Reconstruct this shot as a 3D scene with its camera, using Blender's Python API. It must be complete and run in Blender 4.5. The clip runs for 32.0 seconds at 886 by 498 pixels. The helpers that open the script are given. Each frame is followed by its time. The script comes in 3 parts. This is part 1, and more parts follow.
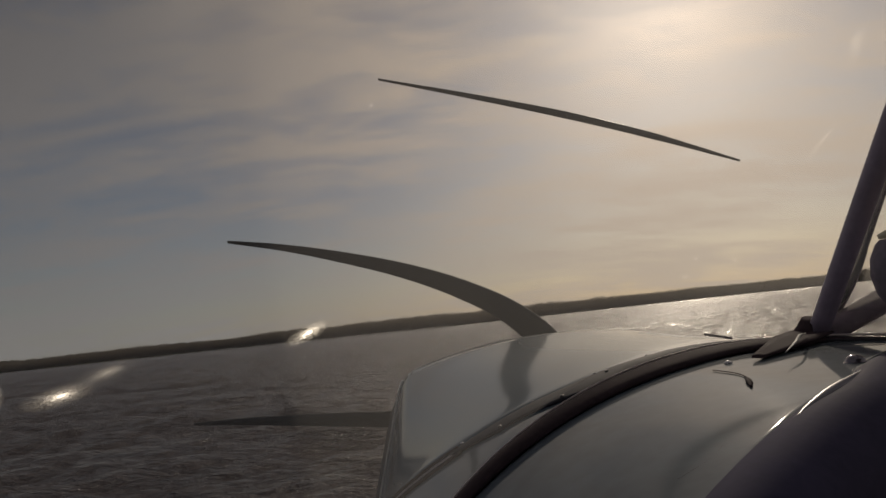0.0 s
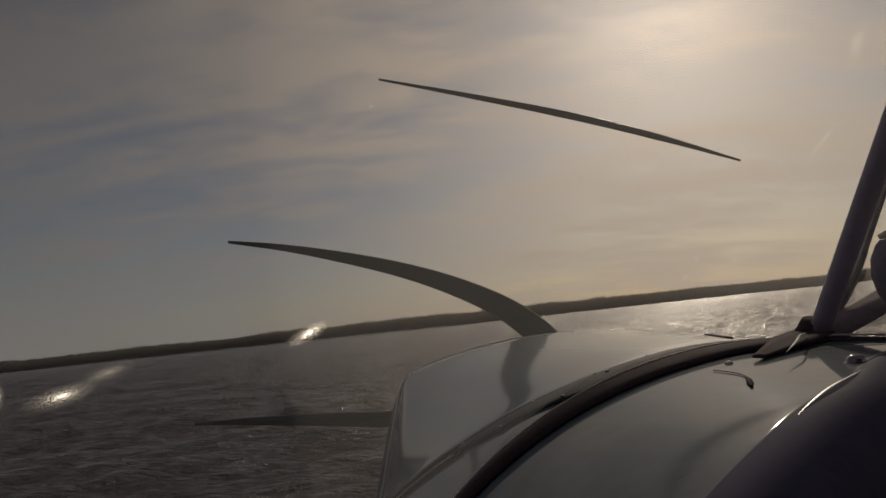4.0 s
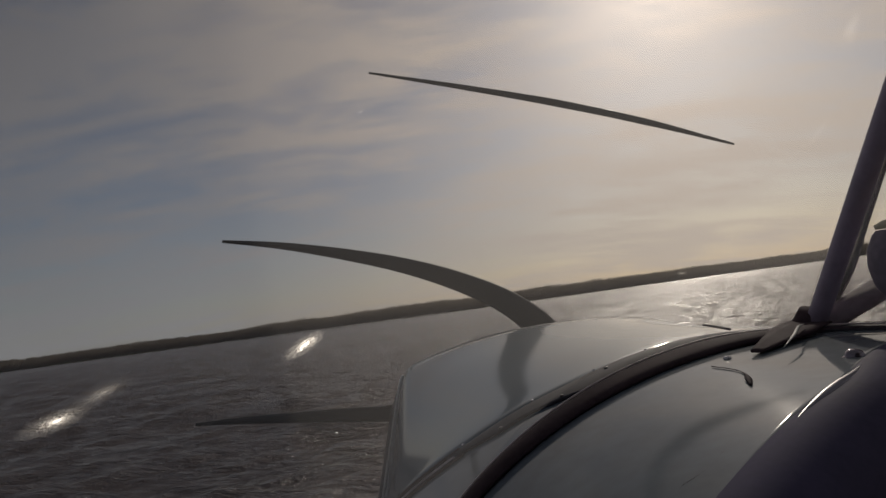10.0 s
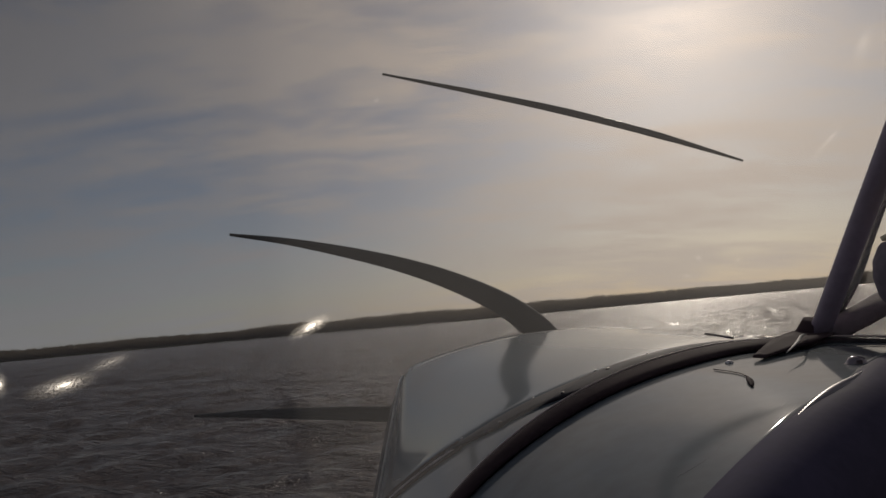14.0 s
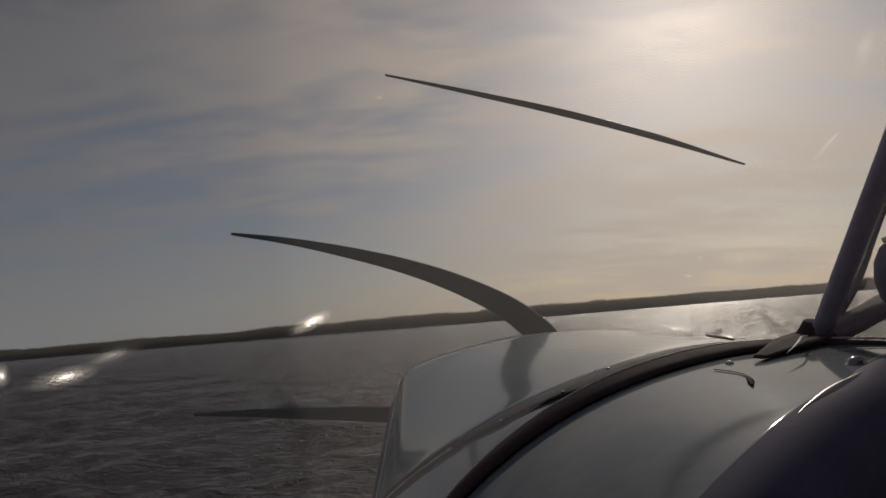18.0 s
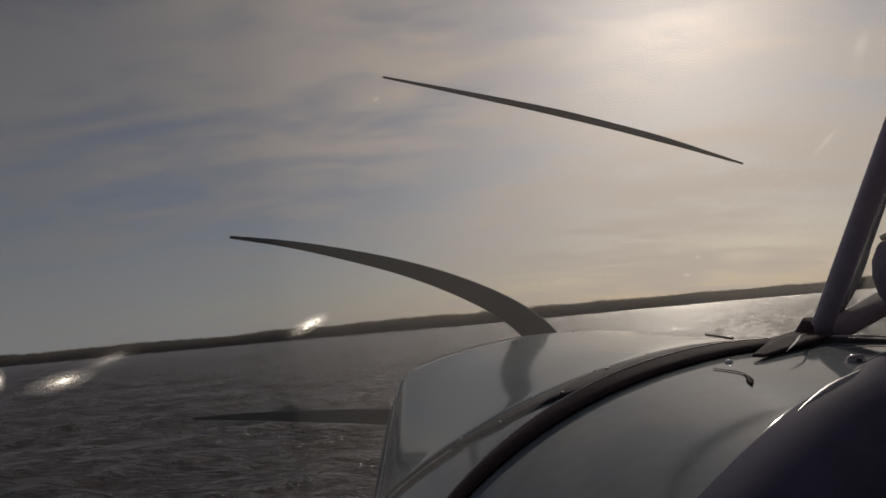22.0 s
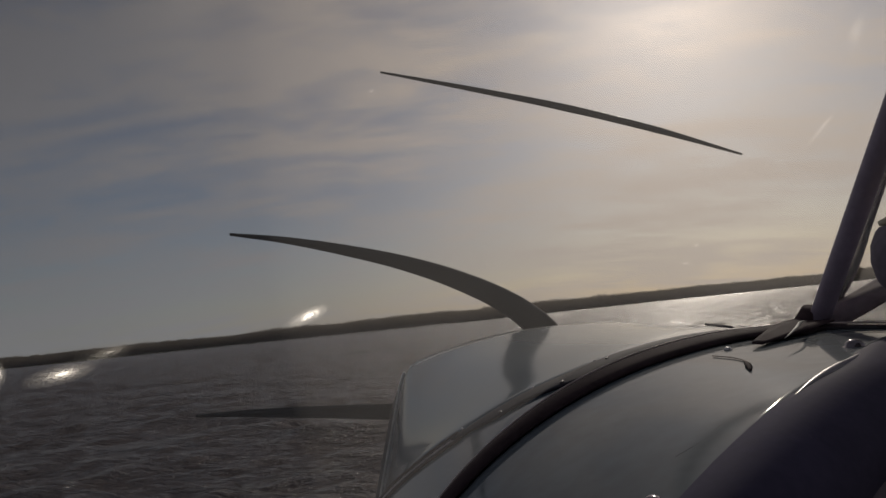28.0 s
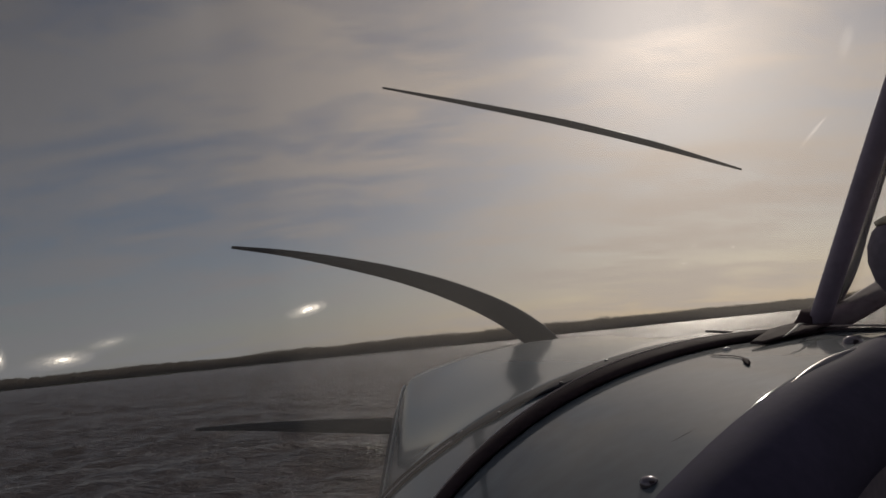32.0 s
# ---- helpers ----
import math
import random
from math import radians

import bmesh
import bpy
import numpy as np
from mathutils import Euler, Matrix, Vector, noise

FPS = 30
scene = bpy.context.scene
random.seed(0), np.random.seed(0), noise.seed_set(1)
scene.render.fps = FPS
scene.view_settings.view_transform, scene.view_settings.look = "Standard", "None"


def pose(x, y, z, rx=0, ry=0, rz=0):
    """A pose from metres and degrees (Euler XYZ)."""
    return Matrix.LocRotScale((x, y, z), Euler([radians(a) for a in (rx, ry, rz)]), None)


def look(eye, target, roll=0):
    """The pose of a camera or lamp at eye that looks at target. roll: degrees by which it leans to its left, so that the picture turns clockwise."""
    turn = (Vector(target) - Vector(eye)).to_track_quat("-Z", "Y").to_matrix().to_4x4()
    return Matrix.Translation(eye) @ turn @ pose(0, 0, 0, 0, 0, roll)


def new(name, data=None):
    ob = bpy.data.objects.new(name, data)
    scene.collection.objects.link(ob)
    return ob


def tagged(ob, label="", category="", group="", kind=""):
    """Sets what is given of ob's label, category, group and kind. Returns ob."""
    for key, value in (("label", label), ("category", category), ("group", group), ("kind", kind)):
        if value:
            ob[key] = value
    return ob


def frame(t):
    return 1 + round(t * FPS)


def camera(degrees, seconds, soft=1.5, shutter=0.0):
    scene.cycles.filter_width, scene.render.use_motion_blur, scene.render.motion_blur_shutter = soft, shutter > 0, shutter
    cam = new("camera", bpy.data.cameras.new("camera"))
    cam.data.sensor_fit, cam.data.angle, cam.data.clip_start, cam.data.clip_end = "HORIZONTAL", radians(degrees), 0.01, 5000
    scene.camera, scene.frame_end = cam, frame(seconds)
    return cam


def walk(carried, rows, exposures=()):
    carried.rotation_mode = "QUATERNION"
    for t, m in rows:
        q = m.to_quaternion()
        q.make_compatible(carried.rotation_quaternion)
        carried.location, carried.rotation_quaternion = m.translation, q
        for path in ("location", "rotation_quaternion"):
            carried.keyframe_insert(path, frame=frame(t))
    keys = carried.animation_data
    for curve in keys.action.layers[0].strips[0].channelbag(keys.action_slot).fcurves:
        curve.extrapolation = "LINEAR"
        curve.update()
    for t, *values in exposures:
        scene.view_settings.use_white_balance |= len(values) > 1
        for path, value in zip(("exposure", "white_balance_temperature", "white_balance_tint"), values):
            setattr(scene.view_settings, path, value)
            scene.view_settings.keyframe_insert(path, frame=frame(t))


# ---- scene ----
cam = camera(69.0, 32.0, soft=1.5)

# seconds, place in metres, then tilt above level, lean and heading in degrees
PATH = [
    (0, -0.0001, -0.0007, 2.1015, 6.62, 5.99, 0.66),
    (1, -0.0001, -0.0006, 2.1015, 6.57, 6.00, 0.66),
    (2, -0.0001, -0.0005, 2.1015, 6.61, 5.98, 0.62),
    (3, -0.0001, -0.0006, 2.1015, 6.57, 6.00, 0.66),
    (4, -0.0001, -0.0009, 2.1016, 6.62, 6.00, 0.71),
    (4.5, -0.0001, -0.0007, 2.1015, 6.62, 5.99, 0.66),
    (7, -0.0013, 0.0009, 2.1215, 5.06, 6.42, 0.20),
    (8, 0.0002, 0.0014, 2.1223, 4.85, 6.98, 0.37),
    (9, 0.0061, 0.0028, 2.1234, 5.20, 8.93, 0.64),
    (10, 0.0029, 0.0020, 2.1175, 5.42, 7.68, 0.53),
    (11, -0.0041, -0.0024, 2.0981, 6.39, 4.38, 0.58),
    (12, -0.0005, -0.0003, 2.1047, 6.09, 6.01, 0.66),
    (13, 0.0003, -0.0006, 2.1013, 6.39, 6.20, 0.82),
    (14, -0.0024, -0.0015, 2.1010, 6.27, 5.14, 0.64),
    (17, -0.0022, -0.0014, 2.0991, 6.37, 5.15, 0.67),
    (18, -0.0032, -0.0021, 2.0962, 6.53, 4.66, 0.68),
    (19, 0.0002, -0.0003, 2.0999, 6.58, 6.07, 0.69),
    (20, -0.0023, -0.0020, 2.0937, 6.80, 4.87, 0.73),
    (21, -0.0016, -0.0015, 2.0951, 6.73, 5.20, 0.74),
    (22, -0.0019, -0.0014, 2.0956, 6.69, 5.11, 0.68),
    (23, -0.0015, -0.0011, 2.0979, 6.59, 5.34, 0.66),
    (24, 0.0002, -0.0006, 2.0970, 6.79, 5.97, 0.75),
    (25, 0.0001, 0.0001, 2.1051, 6.41, 6.20, 0.50),
    (28, 0.0005, -0.0011, 2.0902, 6.40, 5.85, 0.86),
    (29, 0.0008, -0.0012, 2.0816, 7.14, 5.75, 0.78),
    (30, 0.0035, -0.0002, 2.0869, 6.87, 6.98, 0.88),
    (31, 0.0036, -0.0007, 2.0835, 7.27, 6.98, 0.93),
    (32, 0.0010, -0.0030, 2.0680, 8.38, 5.72, 1.03),
]
walk(cam, [(t, pose(x, y, z, 90 + tilt, lean, head)) for t, x, y, z, tilt, lean, head in PATH],
     exposures=[(0.0, 0.08, 7200, 12), (2.0, 0.0, 7300, 12), (4.5, -0.16, 7300, 12), (7.0, 0.05, 6650, 12), (10.0, 0.10, 6650, 12), (13.0, 0.06, 6680, 12), (25.0, 0.04, 6680, 12), (29.0, -0.02, 6600, 12), (32.0, 0.05, 6650, 12)])

# ---- sky and sun ----
SUN_AZ, SUN_EL = radians(21.7), radians(25.0)
SUN = Vector((math.sin(SUN_AZ) * math.cos(SUN_EL), math.cos(SUN_AZ) * math.cos(SUN_EL), math.sin(SUN_EL)))


def node(tree, kind, inputs=(), operation="", clamp=False):
    """A node with its settings; inputs maps socket to value or to another node's output."""
    n = tree.nodes.new(kind)
    if operation:
        n.operation = operation
    if clamp:
        n.use_clamp = True
    for k, v in dict(inputs).items():
        if isinstance(v, bpy.types.NodeSocket):
            tree.links.new(v, n.inputs[k])
        else:
            n.inputs[k].default_value = v
    return n


def math_node(tree, op, a, b=0.0, c=0.0, clamp=False):
    return node(tree, "ShaderNodeMath", {0: a, 1: b, 2: c}, operation=op, clamp=clamp).outputs[0]


def mix_colour(tree, fac, a, b, blend="MIX"):
    n = tree.nodes.new("ShaderNodeMix")
    n.data_type, n.blend_type = "RGBA", blend
    for k, v in ((0, fac), (6, a), (7, b)):
        if isinstance(v, bpy.types.NodeSocket):
            tree.links.new(v, n.inputs[k])
        else:
            n.inputs[k].default_value = v
    return n.outputs[2]


def ramp(tree, fac, stops):
    n = node(tree, "ShaderNodeValToRGB", {0: fac})
    els = n.color_ramp.elements
    while len(els) < len(stops):
        els.new(0.5)
    for e, (p, c) in zip(els, stops):
        e.position = p
        e.color = (*c, 1) if hasattr(c, "__len__") else (c, c, c, 1)
    return n.outputs[0]


world = bpy.data.worlds.new("veiled_sky")
scene.world = world
world.use_nodes = True
wt = world.node_tree
wt.nodes.clear()
tc = node(wt, "ShaderNodeTexCoord").outputs["Generated"]
sky = node(wt, "ShaderNodeTexSky")
sky.sky_type, sky.sun_disc, sky.sun_elevation, sky.sun_rotation = "NISHITA", False, SUN_EL, SUN_AZ
sky.dust_density, sky.ozone_density = 1.5, 1.2
clear = mix_colour(wt, 1.0, sky.outputs[0], (0.020, 0.022, 0.026, 1), "MULTIPLY")
xyz = node(wt, "ShaderNodeSeparateXYZ", {0: tc})
lift = math_node(wt, "ADD", math_node(wt, "MAXIMUM", xyz.outputs[2], 0.0), 0.20)
flat = node(wt, "ShaderNodeCombineXYZ", {0: math_node(wt, "DIVIDE", xyz.outputs[0], lift),
                                         1: math_node(wt, "DIVIDE", xyz.outputs[1], lift), 2: 0.0}).outputs[0]
streaks = node(wt, "ShaderNodeMapping", {0: flat, 1: (0.4, 0.1, 0), 2: (0, 0, radians(-28)), 3: (0.62, 1.7, 1)}).outputs[0]
n1 = node(wt, "ShaderNodeTexNoise", {"Vector": streaks, "Scale": 1.9, "Detail": 7.0, "Roughness": 0.52, "Distortion": 0.7}).outputs[0]
broad = node(wt, "ShaderNodeMapping", {0: flat, 1: (3.1, 0.7, 0), 2: (0, 0, radians(-10)), 3: (0.8, 1.0, 1)}).outputs[0]
n2 = node(wt, "ShaderNodeTexNoise", {"Vector": broad, "Scale": 0.75, "Detail": 4.0, "Roughness": 0.5}).outputs[0]
wisps = node(wt, "ShaderNodeMapping", {0: flat, 1: (1.7, 2.3, 0), 2: (0, 0, radians(-34)), 3: (0.8, 2.3, 1)}).outputs[0]
n3 = node(wt, "ShaderNodeTexNoise", {"Vector": wisps, "Scale": 3.4, "Detail": 8.0, "Roughness": 0.62, "Distortion": 1.1}).outputs[0]
both = math_node(wt, "ADD", math_node(wt, "ADD", math_node(wt, "MULTIPLY", n1, 0.37), math_node(wt, "MULTIPLY", n2, 0.40)), math_node(wt, "MULTIPLY", n3, 0.23))
cover = ramp(wt, both, [(0.43, 0.0), (0.495, 0.48), (0.555, 1.0)])
# towards the horizon the cloud is seen through more of itself, and evens out
even = math_node(wt, "MULTIPLY", math_node(wt, "SUBTRACT", 1.0, math_node(wt, "DIVIDE", xyz.outputs[2], 0.24), clamp=True), 0.5)
cover = math_node(wt, "ADD", math_node(wt, "MULTIPLY", cover, math_node(wt, "SUBTRACT", 1.0, even)), math_node(wt, "MULTIPLY", even, 0.66))
# thin ice cloud scatters sunlight forward: brighter towards the sun
near_sun = node(wt, "ShaderNodeVectorMath", {0: tc, 1: SUN[:]}, operation="DOT_PRODUCT").outputs["Value"]
near_sun = math_node(wt, "MAXIMUM", near_sun, 0.0)
wide = math_node(wt, "MULTIPLY", math_node(wt, "POWER", near_sun, 6.5), 0.37)
close = math_node(wt, "MULTIPLY", math_node(wt, "POWER", near_sun, 95.0), 0.52)
haze = math_node(wt, "MULTIPLY", math_node(wt, "POWER", math_node(wt, "SUBTRACT", 1.0, xyz.outputs[2], clamp=True), 5.0), 0.075)
thin = math_node(wt, "MULTIPLY", math_node(wt, "DIVIDE", math_node(wt, "SUBTRACT", xyz.outputs[2], 0.26), 0.34, clamp=True), -0.054)
scatter = math_node(wt, "ADD", math_node(wt, "ADD", wide, close), math_node(wt, "ADD", thin, 0.122))
cloud = mix_colour(wt, 1.0, ramp(wt, near_sun, [(0.70, (0.965, 0.965, 1.05)), (0.95, (1.13, 0.985, 0.86))]),
                   node(wt, "ShaderNodeCombineColor", {0: scatter, 1: scatter, 2: scatter}).outputs[0], "MULTIPLY")
total = mix_colour(wt, cover, mix_colour(wt, 0.20, clear, cloud), cloud)
low_haze = mix_colour(wt, 1.0, node(wt, "ShaderNodeCombineColor", {0: haze, 1: haze, 2: haze}).outputs[0], ramp(wt, near_sun, [(0.66, (0.99, 1.07, 1.06)), (0.88, (0.62, 0.53, 0.38))]), "MULTIPLY")
total = mix_colour(wt, 1.0, total, low_haze, "ADD")
bg = node(wt, "ShaderNodeBackground", {"Color": total, "Strength": 1.0})
node(wt, "ShaderNodeOutputWorld", {0: bg.outputs[0]})

lamp = bpy.data.lights.new("sun", "SUN")
lamp.energy, lamp.angle, lamp.color = 0.95, radians(1.5), (1.0, 0.92, 0.80)
sun = new("sun", lamp)
sun.matrix_world = look(SUN * 40, (0, 0, 0))


# ---- materials ----
def material(name, colour, rough=0.5, metal=0.0, coat=0.0, scale=8.0, vary=0.15, bump=0.1, bump_scale=60.0, spec=0.5, stretch=(1, 1, 1), coat_rough=0.04):
    m = bpy.data.materials.new(name)
    m.use_nodes = True
    t = m.node_tree
    b = t.nodes["Principled BSDF"]
    co = node(t, "ShaderNodeTexCoord").outputs["Object"]
    co = node(t, "ShaderNodeMapping", {0: co, 3: stretch}).outputs[0]
    big = node(t, "ShaderNodeTexNoise", {"Vector": co, "Scale": scale, "Detail": 5.0, "Roughness": 0.6}).outputs[0]
    fine = node(t, "ShaderNodeTexNoise", {"Vector": co, "Scale": bump_scale, "Detail": 3.0}).outputs[0]
    f = math_node(t, "ADD", math_node(t, "MULTIPLY", big, 0.7), math_node(t, "MULTIPLY", fine, 0.3))
    lo = tuple(c * (1 - vary) for c in colour)
    hi = tuple(min(c * (1 + vary), 1) for c in colour)
    t.links.new(ramp(t, f, [(0.3, lo), (0.7, hi)]), b.inputs["Base Color"])
    t.links.new(math_node(t, "ADD", math_node(t, "MULTIPLY", f, rough * 0.5), rough * 0.75, clamp=True), b.inputs["Roughness"])
    b.inputs["Metallic"].default_value = metal
    b.inputs["Specular IOR Level"].default_value = spec
    b.inputs["Coat Weight"].default_value = coat
    b.inputs["Coat Roughness"].default_value = coat_rough
    if bump:
        bn = node(t, "ShaderNodeBump", {"Height": fine, "Strength": bump, "Distance": 0.002})
        t.links.new(bn.outputs[0], b.inputs["Normal"])
    return m


M_PAINT = material("pale_blue_paint", (0.046, 0.090, 0.128), rough=0.55, coat=0.60, scale=7, vary=0.26, bump=0.02, bump_scale=40, spec=0.12, coat_rough=0.08)
M_DECK = material("pale_blue_deck", (0.130, 0.160, 0.186), rough=0.80, coat=0.66, scale=9, vary=0.28, bump=0.02, bump_scale=50, spec=0.04, coat_rough=0.065)
M_RUBBER = material("dark_rubber", (0.064, 0.046, 0.053), rough=0.8, scale=20, vary=0.3, bump=0.08, bump_scale=160, spec=0.05)
M_FLANGE = material("purple_grey_flange", (0.054, 0.052, 0.062), rough=0.65, scale=16, vary=0.3, bump=0.05, bump_scale=120, spec=0.10)
# base lifted far above black to stand for veiling glare
M_BRACE = material("black_tube_glare_lifted", (0.320, 0.270, 0.310), rough=0.7, scale=14, vary=0.3, bump=0.08, bump_scale=120, spec=0.1)
M_LINE = material("worn_grey_bead", (0.58, 0.50, 0.50), rough=0.5, scale=25, vary=0.3, bump=0.05, spec=0.3)
M_TUBE = material("navy_tube", (0.30, 0.255, 0.345), rough=0.50, scale=14, vary=0.25, bump=0.08, bump_scale=120, spec=0.5)
M_CONDUIT = material("glossy_dark_tube", (0.36, 0.33, 0.35), rough=0.20, metal=0.9, coat=0.5, scale=14, vary=0.2, bump=0.03, coat_rough=0.12)
M_BOLT = material("dark_polished_steel", (0.24, 0.22, 0.25), rough=0.16, metal=0.9, scale=30, vary=0.2, bump=0.03)
M_PANEL = material("navy_panel", (0.25, 0.22, 0.27), rough=0.70, scale=9, vary=0.3, bump=0.10, bump_scale=140, spec=0.1)
M_RIM = material("dark_navy_trim", (0.078, 0.072, 0.125), rough=0.75, scale=12, vary=0.25, bump=0.04, bump_scale=150, spec=0.06)
M_LIP = material("glossy_navy_lip", (0.05, 0.045, 0.11), rough=0.35, coat=0.7, scale=14, vary=0.2, bump=0.02, coat_rough=0.34)
M_BLADE = material("dark_blade", (0.032, 0.028, 0.023), rough=0.5, scale=10, vary=0.25, bump=0.08, bump_scale=90)
M_STEEL = material("bright_steel", (0.62, 0.62, 0.64), rough=0.18, metal=1.0, scale=30, vary=0.15, bump=0.05)
M_DARKSTEEL = material("dull_steel", (0.16, 0.15, 0.15), rough=0.4, metal=0.8, scale=30, vary=0.25, bump=0.1)
M_TAPE = material("frayed_grey_tape", (0.48, 0.48, 0.46), rough=0.6, scale=40, vary=0.25, bump=0.3, bump_scale=200)
M_EDGE = material("worn_pale_edge", (0.85, 0.84, 0.83), rough=0.35, metal=0.6, scale=25, vary=0.3, bump=0.1, bump_scale=120)
M_HIGHLIGHT = material("highlight_strip_metal", (0.88, 0.85, 0.80), rough=0.10, metal=1.0, scale=30, vary=0.1, bump=0.0)
M_BOWL = material("dull_grey_nose", (0.085, 0.082, 0.085), rough=0.6, coat=0.1, scale=7, vary=0.2, bump=0.05, bump_scale=80, spec=0.15)
# unseen lining, made pale to bounce light onto the panel
M_CABIN = material("grey_bounce_lining", (0.34, 0.33, 0.35), rough=0.7, scale=6, vary=0.2, bump=0.15)
M_FLOAT = material("white_float_paint", (0.55, 0.58, 0.60), rough=0.3, coat=0.5, scale=3, vary=0.1, bump=0.03)
M_CREAM = material("cream_dial", (0.62, 0.56, 0.42), rough=0.5, scale=30, vary=0.15, bump=0.05)


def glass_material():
    """Clear plexiglass with a thin scattering film, partly dirt, strengthened to stand for haze."""
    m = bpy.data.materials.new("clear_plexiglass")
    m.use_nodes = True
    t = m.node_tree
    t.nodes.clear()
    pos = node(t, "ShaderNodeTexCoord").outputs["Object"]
    film_noise = node(t, "ShaderNodeTexNoise", {"Vector": pos, "Scale": 5.0, "Detail": 5.0, "Roughness": 0.65}).outputs[0]
    film = math_node(t, "ADD", math_node(t, "MULTIPLY", film_noise, 0.030), 0.064)
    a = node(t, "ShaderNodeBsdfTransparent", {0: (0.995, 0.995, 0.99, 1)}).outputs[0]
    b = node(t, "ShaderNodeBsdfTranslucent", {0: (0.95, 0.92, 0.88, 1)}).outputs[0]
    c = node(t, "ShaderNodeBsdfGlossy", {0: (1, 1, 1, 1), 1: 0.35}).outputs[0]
    with_film = node(t, "ShaderNodeMixShader", {0: film, 1: a, 2: b}).outputs[0]
    node(t, "ShaderNodeOutputMaterial", {0: node(t, "ShaderNodeMixShader", {0: 0.008, 1: with_film, 2: c}).outputs[0]})
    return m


def glint_material(name, strength, scale, stretch=(1, 1, 1), heart=1.0):
    """Glossy mark on plexiglass, densest in its middle; the mask paints the glint's shape."""
    m = bpy.data.materials.new(name)
    m.use_nodes = True
    t = m.node_tree
    t.nodes.clear()
    uv = node(t, "ShaderNodeTexCoord")
    centre = node(t, "ShaderNodeVectorMath", {0: uv.outputs["UV"], 1: (0.5, 0.5, 0)}, operation="DISTANCE").outputs["Value"]
    soft = ramp(t, centre, [(0.0, 1.0), (0.10, 0.50), (0.24, 0.10), (0.46, 0.0)])
    co = node(t, "ShaderNodeMapping", {0: uv.outputs["UV"], 3: stretch}).outputs[0]
    grain = node(t, "ShaderNodeTexNoise", {"Vector": co, "Scale": scale, "Detail": 6.0, "Roughness": 0.75}).outputs[0]
    grain = ramp(t, grain, [(0.46, 0.0), (0.60, 1.0)])
    core = ramp(t, centre, [(0.0, heart), (0.11, 0.0)])
    f = math_node(t, "MULTIPLY", soft, math_node(t, "MAXIMUM", grain, core))
    f = math_node(t, "MULTIPLY", f, strength, clamp=True)
    a = node(t, "ShaderNodeBsdfTransparent").outputs[0]
    b = node(t, "ShaderNodeBsdfGlossy", {0: (1.0, 0.98, 0.94, 1), 1: 0.42}).outputs[0]
    node(t, "ShaderNodeOutputMaterial", {0: node(t, "ShaderNodeMixShader", {0: f, 1: a, 2: b}).outputs[0]})
    return m


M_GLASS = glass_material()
M_GLINT = glint_material("glint_gloss", 1.0, 14.0)
M_GLINT_LONG = glint_material("speckled_glint_gloss", 0.65, 26.0, (1.6, 0.6, 1))
M_SPECK = glint_material("dried_spray", 0.09, 5.0, heart=0.5)
M_GLINT_TAIL = glint_material("sparse_glint_gloss", 0.16, 34.0, (1.8, 0.5, 1), 0.0)


def scratch_material():
    """Fine parallel scratches in plexiglass that scatter a little light."""
    m = bpy.data.materials.new("scratched_plexiglass")
    m.use_nodes = True
    t = m.node_tree
    t.nodes.clear()
    uv = node(t, "ShaderNodeTexCoord").outputs["UV"]
    sep = node(t, "ShaderNodeSeparateXYZ", {0: uv})
    ends = ramp(t, sep.outputs[0], [(0.0, 0.0), (0.25, 0.8), (0.6, 1.0), (1.0, 0.0)])
    sides = ramp(t, sep.outputs[1], [(0.0, 0.0), (0.35, 0.6), (0.6, 1.0), (1.0, 0.0)])
    lines = node(t, "ShaderNodeTexNoise", {"Vector": node(t, "ShaderNodeMapping", {0: uv, 3: (1.5, 7.0, 1)}).outputs[0], "Scale": 1.6, "Detail": 5.0, "Roughness": 0.65}).outputs[0]
    lines = ramp(t, lines, [(0.38, 0.15), (0.62, 1.0)])
    f = math_node(t, "MULTIPLY", math_node(t, "MULTIPLY", ends, sides), math_node(t, "MULTIPLY", lines, 0.030))
    a = node(t, "ShaderNodeBsdfTransparent").outputs[0]
    b = node(t, "ShaderNodeBsdfGlossy", {0: (1.0, 0.98, 0.95, 1), 1: 0.42}).outputs[0]
    node(t, "ShaderNodeOutputMaterial", {0: node(t, "ShaderNodeMixShader", {0: f, 1: a, 2: b}).outputs[0]})
    return m


M_SCRATCH = scratch_material()


